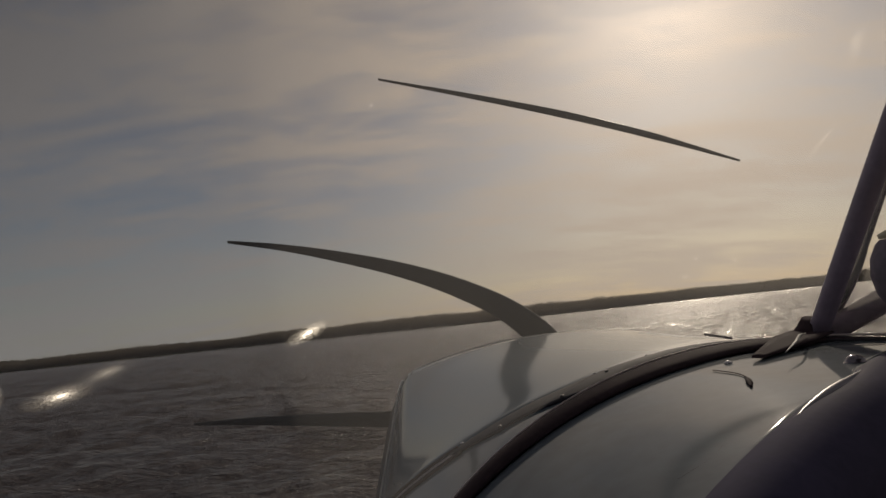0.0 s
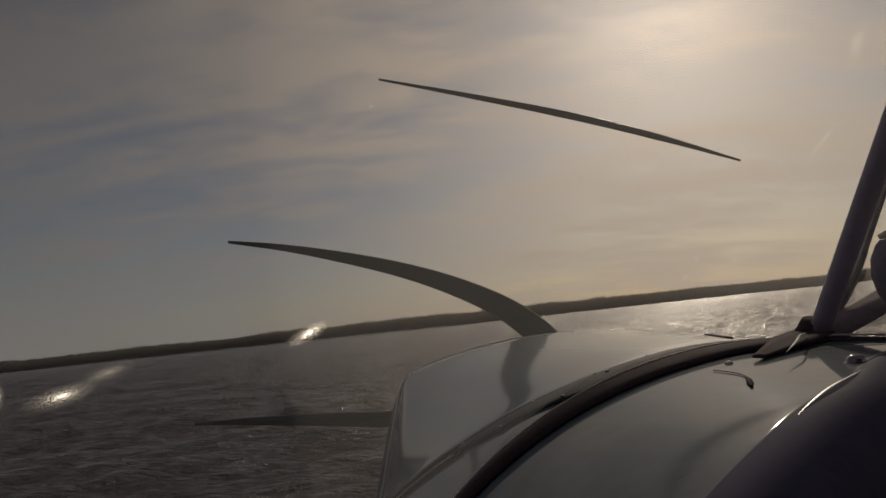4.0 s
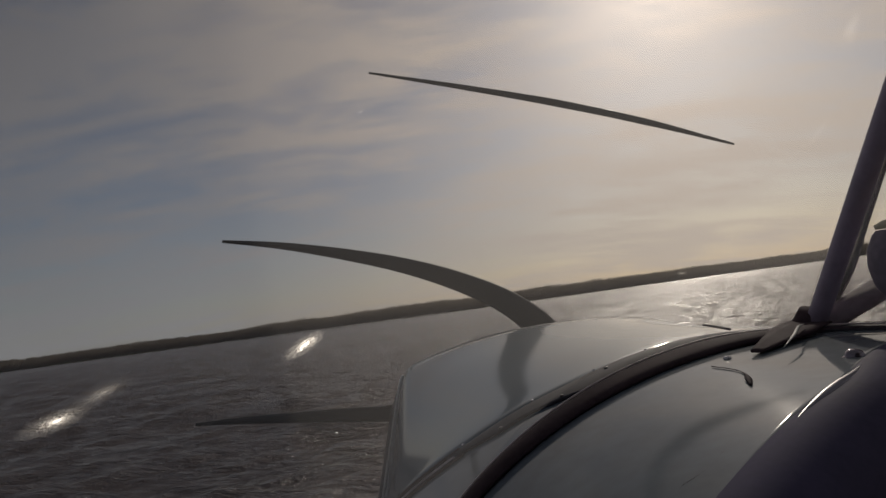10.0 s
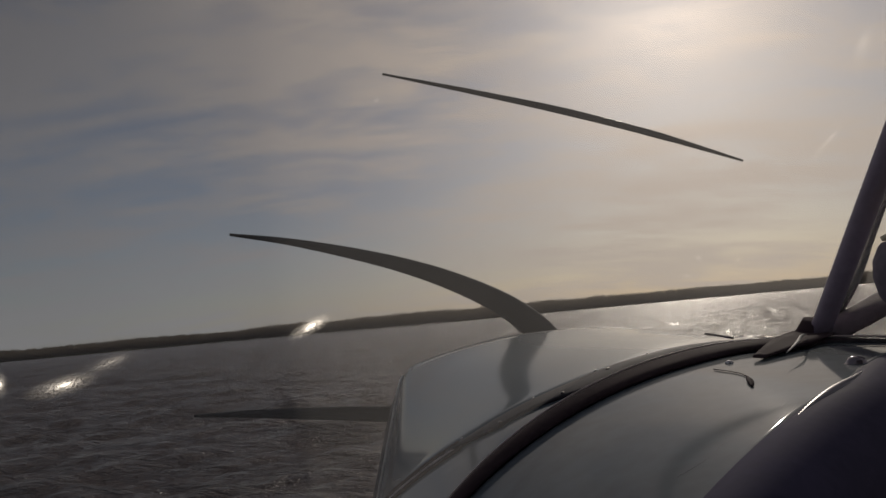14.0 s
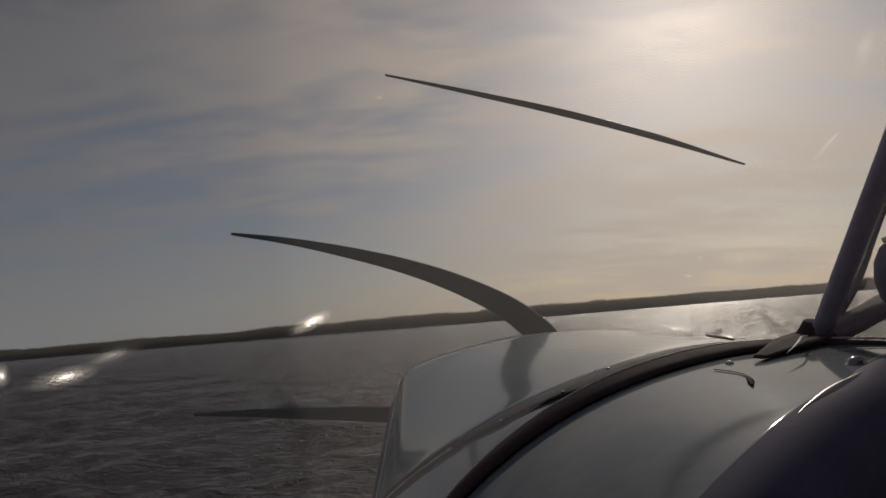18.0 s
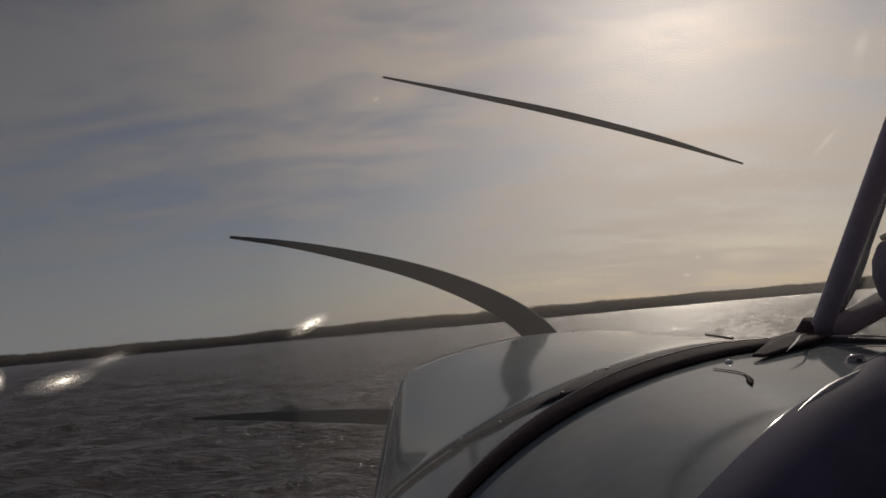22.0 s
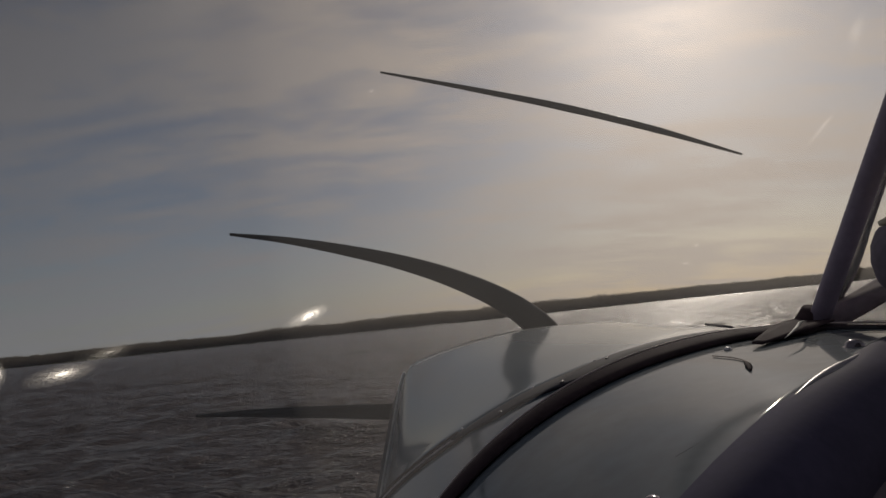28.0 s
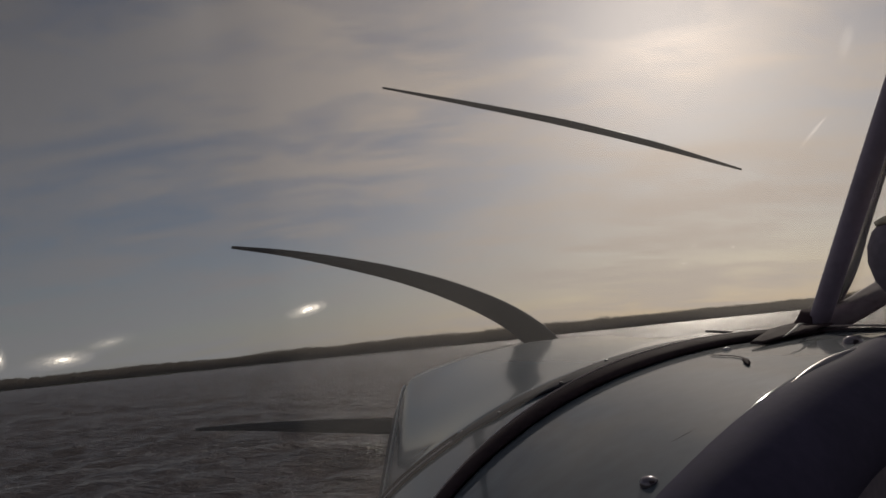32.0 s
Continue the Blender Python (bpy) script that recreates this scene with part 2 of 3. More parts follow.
def water_material():
    m = bpy.data.materials.new("lake_water")
    m.use_nodes = True
    t = m.node_tree
    b = t.nodes["Principled BSDF"]
    pos = node(t, "ShaderNodeNewGeometry").outputs["Position"]
    silt = node(t, "ShaderNodeTexNoise", {"Vector": pos, "Scale": 0.02, "Detail": 3.0}).outputs[0]
    t.links.new(ramp(t, silt, [(0.35, (0.058, 0.036, 0.029)), (0.65, (0.080, 0.050, 0.040))]), b.inputs["Base Color"])
    # ripples too fine and far to tell apart widen the gloss
    away = node(t, "ShaderNodeVectorMath", {0: pos}, operation="LENGTH").outputs["Value"]
    away = math_node(t, "DIVIDE", math_node(t, "SUBTRACT", away, 4.0), 24.0, clamp=True)
    t.links.new(math_node(t, "ADD", math_node(t, "MULTIPLY", away, 0.14), 0.12), b.inputs["Roughness"])
    b.inputs["IOR"].default_value = 1.33
    turned = node(t, "ShaderNodeMapping", {0: pos, 2: (0, 0, radians(28)), 3: (0.55, 1.25, 1)}).outputs[0]
    r1 = node(t, "ShaderNodeTexNoise", {"Vector": turned, "Scale": 0.85, "Detail": 5.0, "Roughness": 0.62, "Distortion": 0.4}).outputs[0]
    r2 = node(t, "ShaderNodeTexNoise", {"Vector": turned, "Scale": 5.0, "Detail": 4.0, "Roughness": 0.65}).outputs[0]
    h = math_node(t, "ADD", math_node(t, "MULTIPLY", r1, math_node(t, "SUBTRACT", 0.95, math_node(t, "MULTIPLY", away, 0.55))),
                  math_node(t, "MULTIPLY", r2, math_node(t, "ADD", 0.27, math_node(t, "MULTIPLY", away, 0.15))))
    bn = node(t, "ShaderNodeBump", {"Height": h, "Strength": 1.0, "Distance": 0.80})
    t.links.new(bn.outputs[0], b.inputs["Normal"])
    return m


M_WATER = water_material()
M_LAND = material("grass_and_scrub", (0.055, 0.060, 0.030), rough=0.9, scale=0.03, vary=0.4, bump=0.0, bump_scale=0.8, spec=0.1)


def wood_material():
    """Sparse foliage that lets some light through; tones lightened to stand for distance haze."""
    m = bpy.data.materials.new("mixed_woodland")
    m.use_nodes = True
    t = m.node_tree
    t.nodes.clear()
    isl = node(t, "ShaderNodeNewGeometry").outputs["Random Per Island"]
    pos = node(t, "ShaderNodeNewGeometry").outputs["Position"]
    stand = node(t, "ShaderNodeTexNoise", {"Vector": pos, "Scale": 0.05, "Detail": 3.0}).outputs[0]
    f = math_node(t, "ADD", math_node(t, "MULTIPLY", isl, 0.45), math_node(t, "MULTIPLY", stand, 0.55))
    col = ramp(t, f, [(0.2, (0.172, 0.150, 0.118)), (0.5, (0.214, 0.184, 0.146)), (0.8, (0.248, 0.212, 0.174))])
    a = node(t, "ShaderNodeBsdfDiffuse", {0: col}).outputs[0]
    b = node(t, "ShaderNodeBsdfTranslucent", {0: col}).outputs[0]
    node(t, "ShaderNodeOutputMaterial", {0: node(t, "ShaderNodeMixShader", {0: 0.58, 1: a, 2: b}).outputs[0]})
    return m


M_WOOD = wood_material()


# ---- mesh helpers ----
def mesh_object(name, verts, faces, mat, parent=None, label="", smooth=True, uvs=None):
    me = bpy.data.meshes.new(name)
    me.from_pydata([tuple(v) for v in verts], [], [tuple(f) for f in faces])
    if smooth:
        me.polygons.foreach_set("use_smooth", [True] * len(me.polygons))
    if uvs is not None:
        layer = me.uv_layers.new(name="UVMap")
        for loop in me.loops:
            layer.data[loop.index].uv = uvs[loop.vertex_index]
    me.materials.append(mat)
    me.update()
    ob = new(name, me)
    if parent is not None:
        ob.parent = parent
    if label:
        tagged(ob, label)
    return ob


def part(name, bm, mat, parent, label="", smooth=True):
    bmesh.ops.recalc_face_normals(bm, faces=bm.faces)
    me = bpy.data.meshes.new(name)
    bm.to_mesh(me)
    bm.free()
    if smooth:
        me.polygons.foreach_set("use_smooth", [True] * len(me.polygons))
    me.materials.append(mat)
    ob = new(name, me)
    ob.parent = parent
    if label:
        tagged(ob, label)
    return ob


def grid_mesh(f, nu, nv):
    verts = [f(i / nu, j / nv) for j in range(nv + 1) for i in range(nu + 1)]
    faces = [(j * (nu + 1) + i, j * (nu + 1) + i + 1, (j + 1) * (nu + 1) + i + 1, (j + 1) * (nu + 1) + i)
             for j in range(nv) for i in range(nu)]
    uvs = [(i / nu, j / nv) for j in range(nv + 1) for i in range(nu + 1)]
    return verts, faces, uvs


def thicken(ob, depth, offset=-1.0):
    mod = ob.modifiers.new("thickness", "SOLIDIFY")
    mod.thickness, mod.offset = depth, offset
    return ob


def spline(points, n):
    """Points along a smooth curve through the given ones."""
    pts = [Vector(p) for p in points]
    pts = [pts[0] * 2 - pts[1]] + pts + [pts[-1] * 2 - pts[-2]]
    out = []
    spans = len(pts) - 3
    for k in range(n + 1):
        s = min(k / n * spans, spans - 1e-6)
        i, t = int(s), s - int(s)
        a, b, c, d = pts[i:i + 4]
        out.append(0.5 * (2 * b + (c - a) * t + (2 * a - 5 * b + 4 * c - d) * t * t + (3 * b - a - 3 * c + d) * t ** 3))
    return out


def tube_bm(path, radius, seg=14, bm=None, squash=1.0):
    """A round bar along a path; radius may be a function of the way along (0 to 1)."""
    bm = bm or bmesh.new()
    rings = []
    for k, p in enumerate(path):
        d = (path[min(k + 1, len(path) - 1)] - path[max(k - 1, 0)]).normalized()
        a = d.cross(Vector((0.3, 0.2, 1))).normalized()
        b = d.cross(a)
        r = radius(k / (len(path) - 1)) if callable(radius) else radius
        rings.append([bm.verts.new(p + r * (a * math.cos(q) + b * math.sin(q) * squash))
                      for q in (2 * math.pi * s / seg for s in range(seg))])
    for r0, r1 in zip(rings, rings[1:]):
        for s in range(seg):
            bm.faces.new((r0[s], r0[(s + 1) % seg], r1[(s + 1) % seg], r1[s]))
    bm.faces.new(rings[0][::-1])
    bm.faces.new(rings[-1])
    return bm


def lathe_bm(profile, axis, at, seg=24):
    """A turned body: (radius, height) pairs about an axis through a point."""
    bm = bmesh.new()
    turn = Vector(axis).to_track_quat("Z", "Y").to_matrix()
    rings = [[bm.verts.new(Vector(at) + turn @ Vector((r * math.cos(q), r * math.sin(q), h)))
              for q in (2 * math.pi * s / seg for s in range(seg))] for r, h in profile]
    for r0, r1 in zip(rings, rings[1:]):
        for s in range(seg):
            bm.faces.new((r0[s], r0[(s + 1) % seg], r1[(s + 1) % seg], r1[s]))
    bm.faces.new(rings[0][::-1])
    bm.faces.new(rings[-1])
    return bm


def box_bm(size, at, bevel=0.004, turn=None):
    bm = bmesh.new()
    bmesh.ops.create_cube(bm, size=1.0)
    bmesh.ops.scale(bm, vec=size, verts=bm.verts)
    if bevel:
        bmesh.ops.bevel(bm, geom=bm.edges[:], offset=bevel, segments=2, affect="EDGES", profile=0.6)
    m = Matrix.Translation(at) @ (turn or Matrix())
    bmesh.ops.transform(bm, matrix=m, verts=bm.verts)
    return bm


# ---- the lake ----
def lake():
    rng = np.random.default_rng(4)
    ahead = np.linspace(radians(-52), radians(48), 620)
    behind = np.linspace(radians(48), radians(308), 150)[1:-1]
    ang = np.concatenate([ahead, behind])
    r = np.concatenate([np.geomspace(3.0, 60, 300), np.geomspace(60, 260, 190)[1:], np.geomspace(260, 4900, 60)[1:]])
    A, R = np.meshgrid(ang, r)
    X, Y = R * np.sin(A), R * np.cos(A)
    Z = np.zeros_like(X)
    for k in range(46):
        wave = 0.35 * (9.0 / 0.35) ** rng.random()
        way = radians(-62) + rng.normal(0, 0.55)
        kk = 2 * math.pi / wave
        ph = rng.random() * 7
        amp = 0.0074 * wave ** 0.80
        gone = np.clip(1.6 - R * 0.0115 / wave, 0, 1)
        s = np.sin(kk * (X * math.cos(way) + Y * math.sin(way)) + ph + 0.8 * np.sin(0.11 * X + 0.07 * Y + ph))
        Z += amp * gone * (s + 0.22 * np.cos(2 * np.arcsin(np.clip(s, -1, 1))))
    n, m = len(ang), len(r)
    verts = np.stack([X, Y, Z], -1).reshape(-1, 3)
    idx = np.arange(n * m).reshape(m, n)
    nxt = np.roll(idx, -1, 1)
    quads = np.stack([idx[:-1], idx[1:], nxt[1:], nxt[:-1]], -1).reshape(-1, 4)
    me = bpy.data.meshes.new("water")
    me.vertices.add(len(verts))
    me.vertices.foreach_set("co", verts.ravel())
    me.loops.add(quads.size)
    me.loops.foreach_set("vertex_index", quads.ravel())
    me.polygons.add(len(quads))
    me.polygons.foreach_set("loop_start", np.arange(0, quads.size, 4))
    me.polygons.foreach_set("use_smooth", np.ones(len(quads), bool))
    me.update(calc_edges=True)
    me.validate()
    # the middle, under the machine
    bm = bmesh.new()
    bm.from_mesh(me)
    bm.verts.ensure_lookup_table()
    bm.faces.new([bm.verts[i] for i in idx[0]])
    bmesh.ops.recalc_face_normals(bm, faces=bm.faces)
    bm.to_mesh(me)
    bm.free()
    me.materials.append(M_WATER)
    return tagged(new("water", me), "dark choppy brown lake water glittering towards the sun", "water", kind="structure")


lake()


def shore_radius(a):
    """Distance of the bank, by compass angle from straight ahead, clockwise."""
    return (690 + 60 * math.sin(a * 1.0 + 0.9) + 34 * math.sin(3 * a + 0.4) + 14 * math.sin(7 * a + 2.0) + 6 * math.sin(19 * a)
            - 60 * math.exp(-((a - 0.62) / 0.16) ** 2)) * (1 - 0.45 * math.exp(-((a + 0.06) / 0.34) ** 2))


def land_height(a, d):
    hill = 7.0 + 3.0 * math.sin(2 * a + 1.0) + 1.0 * math.exp(-((a - 0.55) / 0.20) ** 2) + 2.0 * math.sin(5 * a)
    return -0.4 + 1.3 * min(d / 6.0, 1) + hill * (1 - math.exp(-max(d - 25, 0) / 160))


def land():
    steps = [0, 3, 6, 14, 25, 45, 80, 140, 250, 500, 1000, 2000, 4100]
    na = 420
    verts, faces = [], []
    for i in range(na):
        a = 2 * math.pi * i / na
        for d in steps:
            r = shore_radius(a) + d
            verts.append((r * math.sin(a), r * math.cos(a), land_height(a, d) + (noise.noise((r * math.sin(a) * 0.01, r * math.cos(a) * 0.01, 3)) * min(d * 0.04, 3))))
    k = len(steps)
    for i in range(na):
        j = (i + 1) % na
        faces += [(i * k + s, i * k + s + 1, j * k + s + 1, j * k + s) for s in range(k - 1)]
    ob = mesh_object("ground", verts, faces, M_LAND)
    return tagged(ob, "low grassy land round the lake with a reedy bank", "ground", kind="structure")


land()


def woods():
    """The belt of trees along the bank: each a ragged crown of many leaf clumps round a trunk."""
    rng = np.random.default_rng(11)
    V = []
    a = -math.pi
    while a < math.pi:
        front = abs(a) < radians(52)
        size = shore_radius(max(min(a, math.pi), -math.pi)) / 680
        step = (1.9 if front else 9.0) / 680
        for row in range(5 if front else 2):
            aa = a + rng.uniform(-0.5, 0.5) * step
            d = (5 + row * 9 + rng.uniform(-4, 4)) * size
            r = shore_radius(aa) + d
            h = (8.8 + 0.75 * row + rng.gamma(1.5, 0.25)) * (0.96 + 0.22 * noise.noise((aa * 17, 0.3, 7)) + 0.08 * noise.noise((aa * 90, 0.9, 2)) + 0.05 * rng.random())
            h *= size * (1.12 - 0.32 * min(max((abs(aa + 0.04) - 0.12) / 0.40, 0), 1)) + (3.0 if abs(aa - 0.555) < 0.007 and row == 2 else 0) / 9
            base = np.array([r * math.sin(aa), r * math.cos(aa), land_height(aa, d)])
            wide = h * rng.uniform(0.28, 0.44)
            n = (110, 110, 130, 320, 320)[row] if front else 24
            # most leaf clumps fill a rounded crown, the rest the undergrowth below it
            ball = rng.normal(0, 1, (n, 3))
            rad = rng.random(n) ** 0.3
            ball *= (rad / np.linalg.norm(ball, axis=1))[:, None]
            mid = base + ball * np.array([wide, wide, h * 0.42]) + np.array([0, 0, h * 0.56])
            low = rng.random(n) < 0.3
            mid[low, 2] = base[2] + rng.random(low.sum()) * h * 0.5
            p, q = rng.normal(0, 1, (2, n, 3))
            p /= np.linalg.norm(p, axis=1)[:, None]
            q -= p * (p * q).sum(1)[:, None]
            q /= np.linalg.norm(q, axis=1)[:, None]
            reach = (rng.uniform(0.8, 1.2, n) * (0.72 - 0.34 * rad) * (1.0 if front else 3.5) * size)[:, None]
            V.append(np.stack([mid + reach * p, mid + reach * (0.87 * q - 0.5 * p), mid - reach * (0.87 * q + 0.5 * p)], 1))
            # trunk: three narrow faces tapering upwards
            if front and row < 2:
                q = rng.random() * 2
                foot = np.array([[0.28 * math.cos(q + k), 0.28 * math.sin(q + k), -0.3] for k in (0, 2.1, 4.2)])
                V.append(base + np.stack([np.stack([foot[k], foot[(k + 1) % 3], np.array([0.0, 0.0, h * 0.8])]) for k in range(3)]))
        a += step
    V = np.concatenate(V).reshape(-1, 3)
    me = bpy.data.meshes.new("far_woods")
    me.vertices.add(len(V))
    me.vertices.foreach_set("co", V.ravel())
    me.loops.add(len(V))
    me.loops.foreach_set("vertex_index", np.arange(len(V)))
    me.polygons.add(len(V) // 3)
    me.polygons.foreach_set("loop_start", np.arange(0, len(V), 3))
    me.update(calc_edges=True)
    me.materials.append(M_WOOD)
    return tagged(new("far_woods", me), "dull green-brown belt of mixed trees along the far shore", "trees", kind="stuff")


woods()


# ---- the seaplane ----
# its own axes: u to the right of its middle line, v forward, w up from the camera's height
EYE = 2.1
seaplane = new("seaplane")
seaplane.matrix_world = pose(0, 0, EYE, 6.5) @ pose(0.4067, 0.0572, 0, 0, 0, 8.0)
tagged(seaplane, "light seaplane with pale blue cowl and dark propeller on water", "seaplane")


FOLD = 23 / 32


def section(v):
    """Half width, top, middle height and squareness of the nose at station v."""
    t = min(max((v - 0.4) / 1.04, -0.6), 1.05)
    half = 0.462 - 0.040 * (1 - math.exp(-max(t - 0.28, 0) / 0.2))
    high = -0.142 - 0.085 * (t - 0.25) if t < 0.25 else -0.142 - 0.0610 * (t - 0.25) - 0.030 * (t * t - 0.0625)
    return half, high, -0.45 - 0.14 * t * abs(t), 2.5 + 2.3 * max(t, 0) ** 3


def top(u, v, up=0.0):
    half, high, mid, power = section(v)
    r = min(abs(u) / half, 1)
    return Vector((u, v, mid + (high - mid) * (1 - r ** power) ** (1 / power) + up))


def front_edge(g, right):
    """Half width and height along the cowl's front edge: g runs from the top over the fold to the side."""
    low = -0.217 + (0.03 if right else 0.0) * 0.329 - 0.47 * 0.329 ** 2
    if g < FOLD:
        x = 0.329 * g / FOLD
        return x, -0.217 + (0.03 if right else 0.0) * x - 0.47 * x * x
    k = (g - FOLD) / (1 - FOLD)
    return 0.329 + 0.092 * k, low - (0.590 + low) * k


def skin(q, v, out=0.0, fold=None):
    """The skin round the nose: q in turns from the top, over the right side."""
    half, high, mid, power = section(v)
    s, c = math.sin(q * 2 * math.pi), math.cos(q * 2 * math.pi)
    e = 2 / power
    tall = (high - mid) if c > 0 else 0.26
    z = mid + (tall + out) * math.copysign(abs(c) ** e, c)
    p = Vector(((half + out) * math.copysign(abs(s) ** e, s), v, z))
    # towards the front the round shoulder turns into a sharp fold over flat, outward leaning sides
    if fold is None:
        fold = min(max((v - 0.66) / 0.78, 0), 1)
    if fold > 0 and c > -0.001:
        g = abs(q) / 0.25
        wide = 0.045 - 0.02 * (1 - fold)
        taps = [front_edge(abs(g + d), s > 0) for d in (-wide, -0.6 * wide, -0.3 * wide, 0.0, 0.3 * wide, 0.6 * wide, wide)]
        x, z = (sum(tap[k] for tap in taps) / len(taps) for k in (0, 1))
        p = p.lerp(Vector((math.copysign(x + out, s) if g > 0.05 else math.copysign(0.329 * g / FOLD, s), v, z + out)), fold)
        p.z += 0.044 * fold * (1 - fold) * math.cos(min(g, 1) * math.pi / 2)
    return p


def soft_plus(x, k=0.02):
    """Zero below nought and x above it, with a rounded turn."""
    return 0.5 * (x + math.sqrt(x * x + k * k))


def seam_at(u):
    """Where the engine cowl ends and the deck begins."""
    a = abs(u)
    return 0.646 + 0.61 * soft_plus(0.207 - math.sqrt(a * a + 0.0009), 0.02) + 4.2 * max(a - 0.29, 0) ** 2 - 0.022 * max(1 - a / 0.20, 0) - 0.12 * (soft_plus(a - 0.23, 0.03) - soft_plus(a - 0.33, 0.03))


def flange_at(u):
    """Rear edge of the dark flange that covers the joint; it runs out on either side."""
    a = abs(u)
    k = min(max((a - 0.14) / 0.12, 0), 1)
    return frame_outer(u) - 0.010 + (seam_at(u) - 0.024 + 0.020 * min(max((a - 0.29) / 0.05, 0), 1) - frame_outer(u) + 0.010) * k * k * (3 - 2 * k)


def frame_outer(u):
    return 0.702 - 0.50 * math.sqrt(u * u + 0.04 ** 2)


def frame_inner(u):
    return 0.636 - 0.39 * math.sqrt(u * u + 0.03 ** 2)


def rim_at(u):
    k = min(max((u + 0.08) / 0.10, 0), 1)
    return 0.456 + 0.005 * min(max((u + 0.24) / 0.10, 0), 1) + 0.615 * min(max(u, -0.42), 0.10) + 0.019 * k * k * (3 - 2 * k)


FRONT = 1.44

# cowl: from the seam to the front edge
def cowl_point(a, b):
    q = a - 0.5
    u = skin(q, 0.66, 0.0, 0.0).x
    v0 = seam_at(u) + 0.004 if abs(q) < 0.25 else seam_at(0.44) + 0.004
    return skin(q, v0 + (FRONT - v0) * b, 0.0, b)


v_, f_, _ = grid_mesh(cowl_point, 128, 26)
cowl = thicken(mesh_object("engine_cowl", v_, f_, M_PAINT, seaplane, "glossy pale blue engine cowl with riveted edge"), 0.004)
cowl.data.set_sharp_from_angle(angle=radians(24))


# nose bowl ahead of the edge, turned in towards the propeller shaft
def nose_point(a, b):
    p = skin(a - 0.5, FRONT + 0.006, -0.004)
    mid = Vector((0, FRONT, -0.40))
    s = math.sin(b * math.pi / 2)
    k = 1 - 0.12 * (1 - math.cos(b * math.pi / 2)) - 0.62 * max(b - 0.55, 0) / 0.45
    low = min(max((-0.27 - p.z) / 0.10, 0), 1)
    k += 0.050 * low * math.sin(math.pi * min(b / 0.8, 1))
    return Vector((mid.x + (p.x - mid.x) * k, FRONT + 0.006 + 0.10 * s, mid.z + (p.z - mid.z) * k))


v_, f_, _ = grid_mesh(nose_point, 96, 12)
thicken(mesh_object("nose_bowl", v_, f_, M_BOWL, seaplane, "dull grey nose bowl"), 0.004)
edge = [skin(-(0.1797 + 0.0700 * k / 40), FRONT, 0.001) for k in range(41)]
part("edge_bead", tube_bm(edge, 0.0030, 8), M_EDGE, seaplane, "bright worn bead along the cowl edge")


def rivet(at, normal, r=0.0035, mat=None):
    bm = lathe_bm([(r, -0.001), (r, r * 0.25), (r * 0.7, r * 0.6), (r * 0.25, r * 0.75)], normal, at, 10)
    return part("rivet", bm, mat or M_DARKSTEEL, cowl)


for k in range(15):
    q = -0.235 + 0.47 * k / 14
    p, n = skin(q, FRONT - 0.022), skin(q, FRONT - 0.022, 0.1) - skin(q, FRONT - 0.022)
    rivet(p, n, 0.0022)
for k in range(11):
    u = -0.40 + 0.8 * k / 10
    v = seam_at(u) + 0.016
    if v > frame_outer(u):
        rivet(top(u, v), top(u, v, 0.1) - top(u, v), 0.002, M_STEEL)


# skin between the seam and the panel rim: the deck under the windscreen
def deck_point(a, b):
    half = 0.452
    u = half * math.sin((a - 0.5) * math.pi)
    v0, v1 = rim_at(u), seam_at(u)
    v = v0 + (v1 - v0) * b
    # the sheet turns up a little towards the panel
    return top(u, v, 0.25 * max(v0 + 0.085 - v, 0) ** 2)


v_, f_, _ = grid_mesh(deck_point, 90, 40)
thicken(mesh_object("deck", v_, f_, M_DECK, seaplane, "worn pale blue deck under the windscreen"), 0.004)

# dark joint along the seam with a lighter overlapping lip
for off, r, mat, nm in ((0.003, 0.0032, M_RUBBER, "seam_joint"), (-0.013, 0.0022, M_RUBBER, "seam_joint"), (-0.005, 0.0018, M_LINE, "seam_lip")):
    for side in (-1, 1):
        pts = []
        for k in range(41):
            u = side * (0.325 + 0.110 * math.sin(k / 40 * math.pi / 2))
            pts.append(top(u, seam_at(u) + off, 0.0012))
        part(nm, tube_bm(pts, r, 8), mat, seaplane)


# dark flange between the cowl and the windscreen band, running out along the seam
def flange_point(a, b):
    u = 0.340 * math.sin((a - 0.5) * math.pi)
    v0, v1 = flange_at(u), seam_at(u) + 0.004
    return top(u, v0 + (v1 - v0) * b, 0.0028 + 0.0010 * math.sin(math.pi * b))


v_, f_, _ = grid_mesh(flange_point, 80, 8)
flange = thicken(mesh_object("joint_flange", v_, f_, M_FLANGE, seaplane, "dark purple-grey flange along the cowl joint"), 0.003)
for u, v in ((-0.2857, 0.6200), (-0.2201, 0.6200), (-0.1548, 0.6621), (0.1548, 0.6621), (0.2201, 0.6200), (0.2857, 0.6200)):
    part("screw", lathe_bm([(0.0022, -0.002), (0.0022, 0.0006), (0.0015, 0.0011), (0.0005, 0.0012)], (0, 0, 1), top(u, v, 0.0038), 12), M_DARKSTEEL, flange, "small steel screw head")


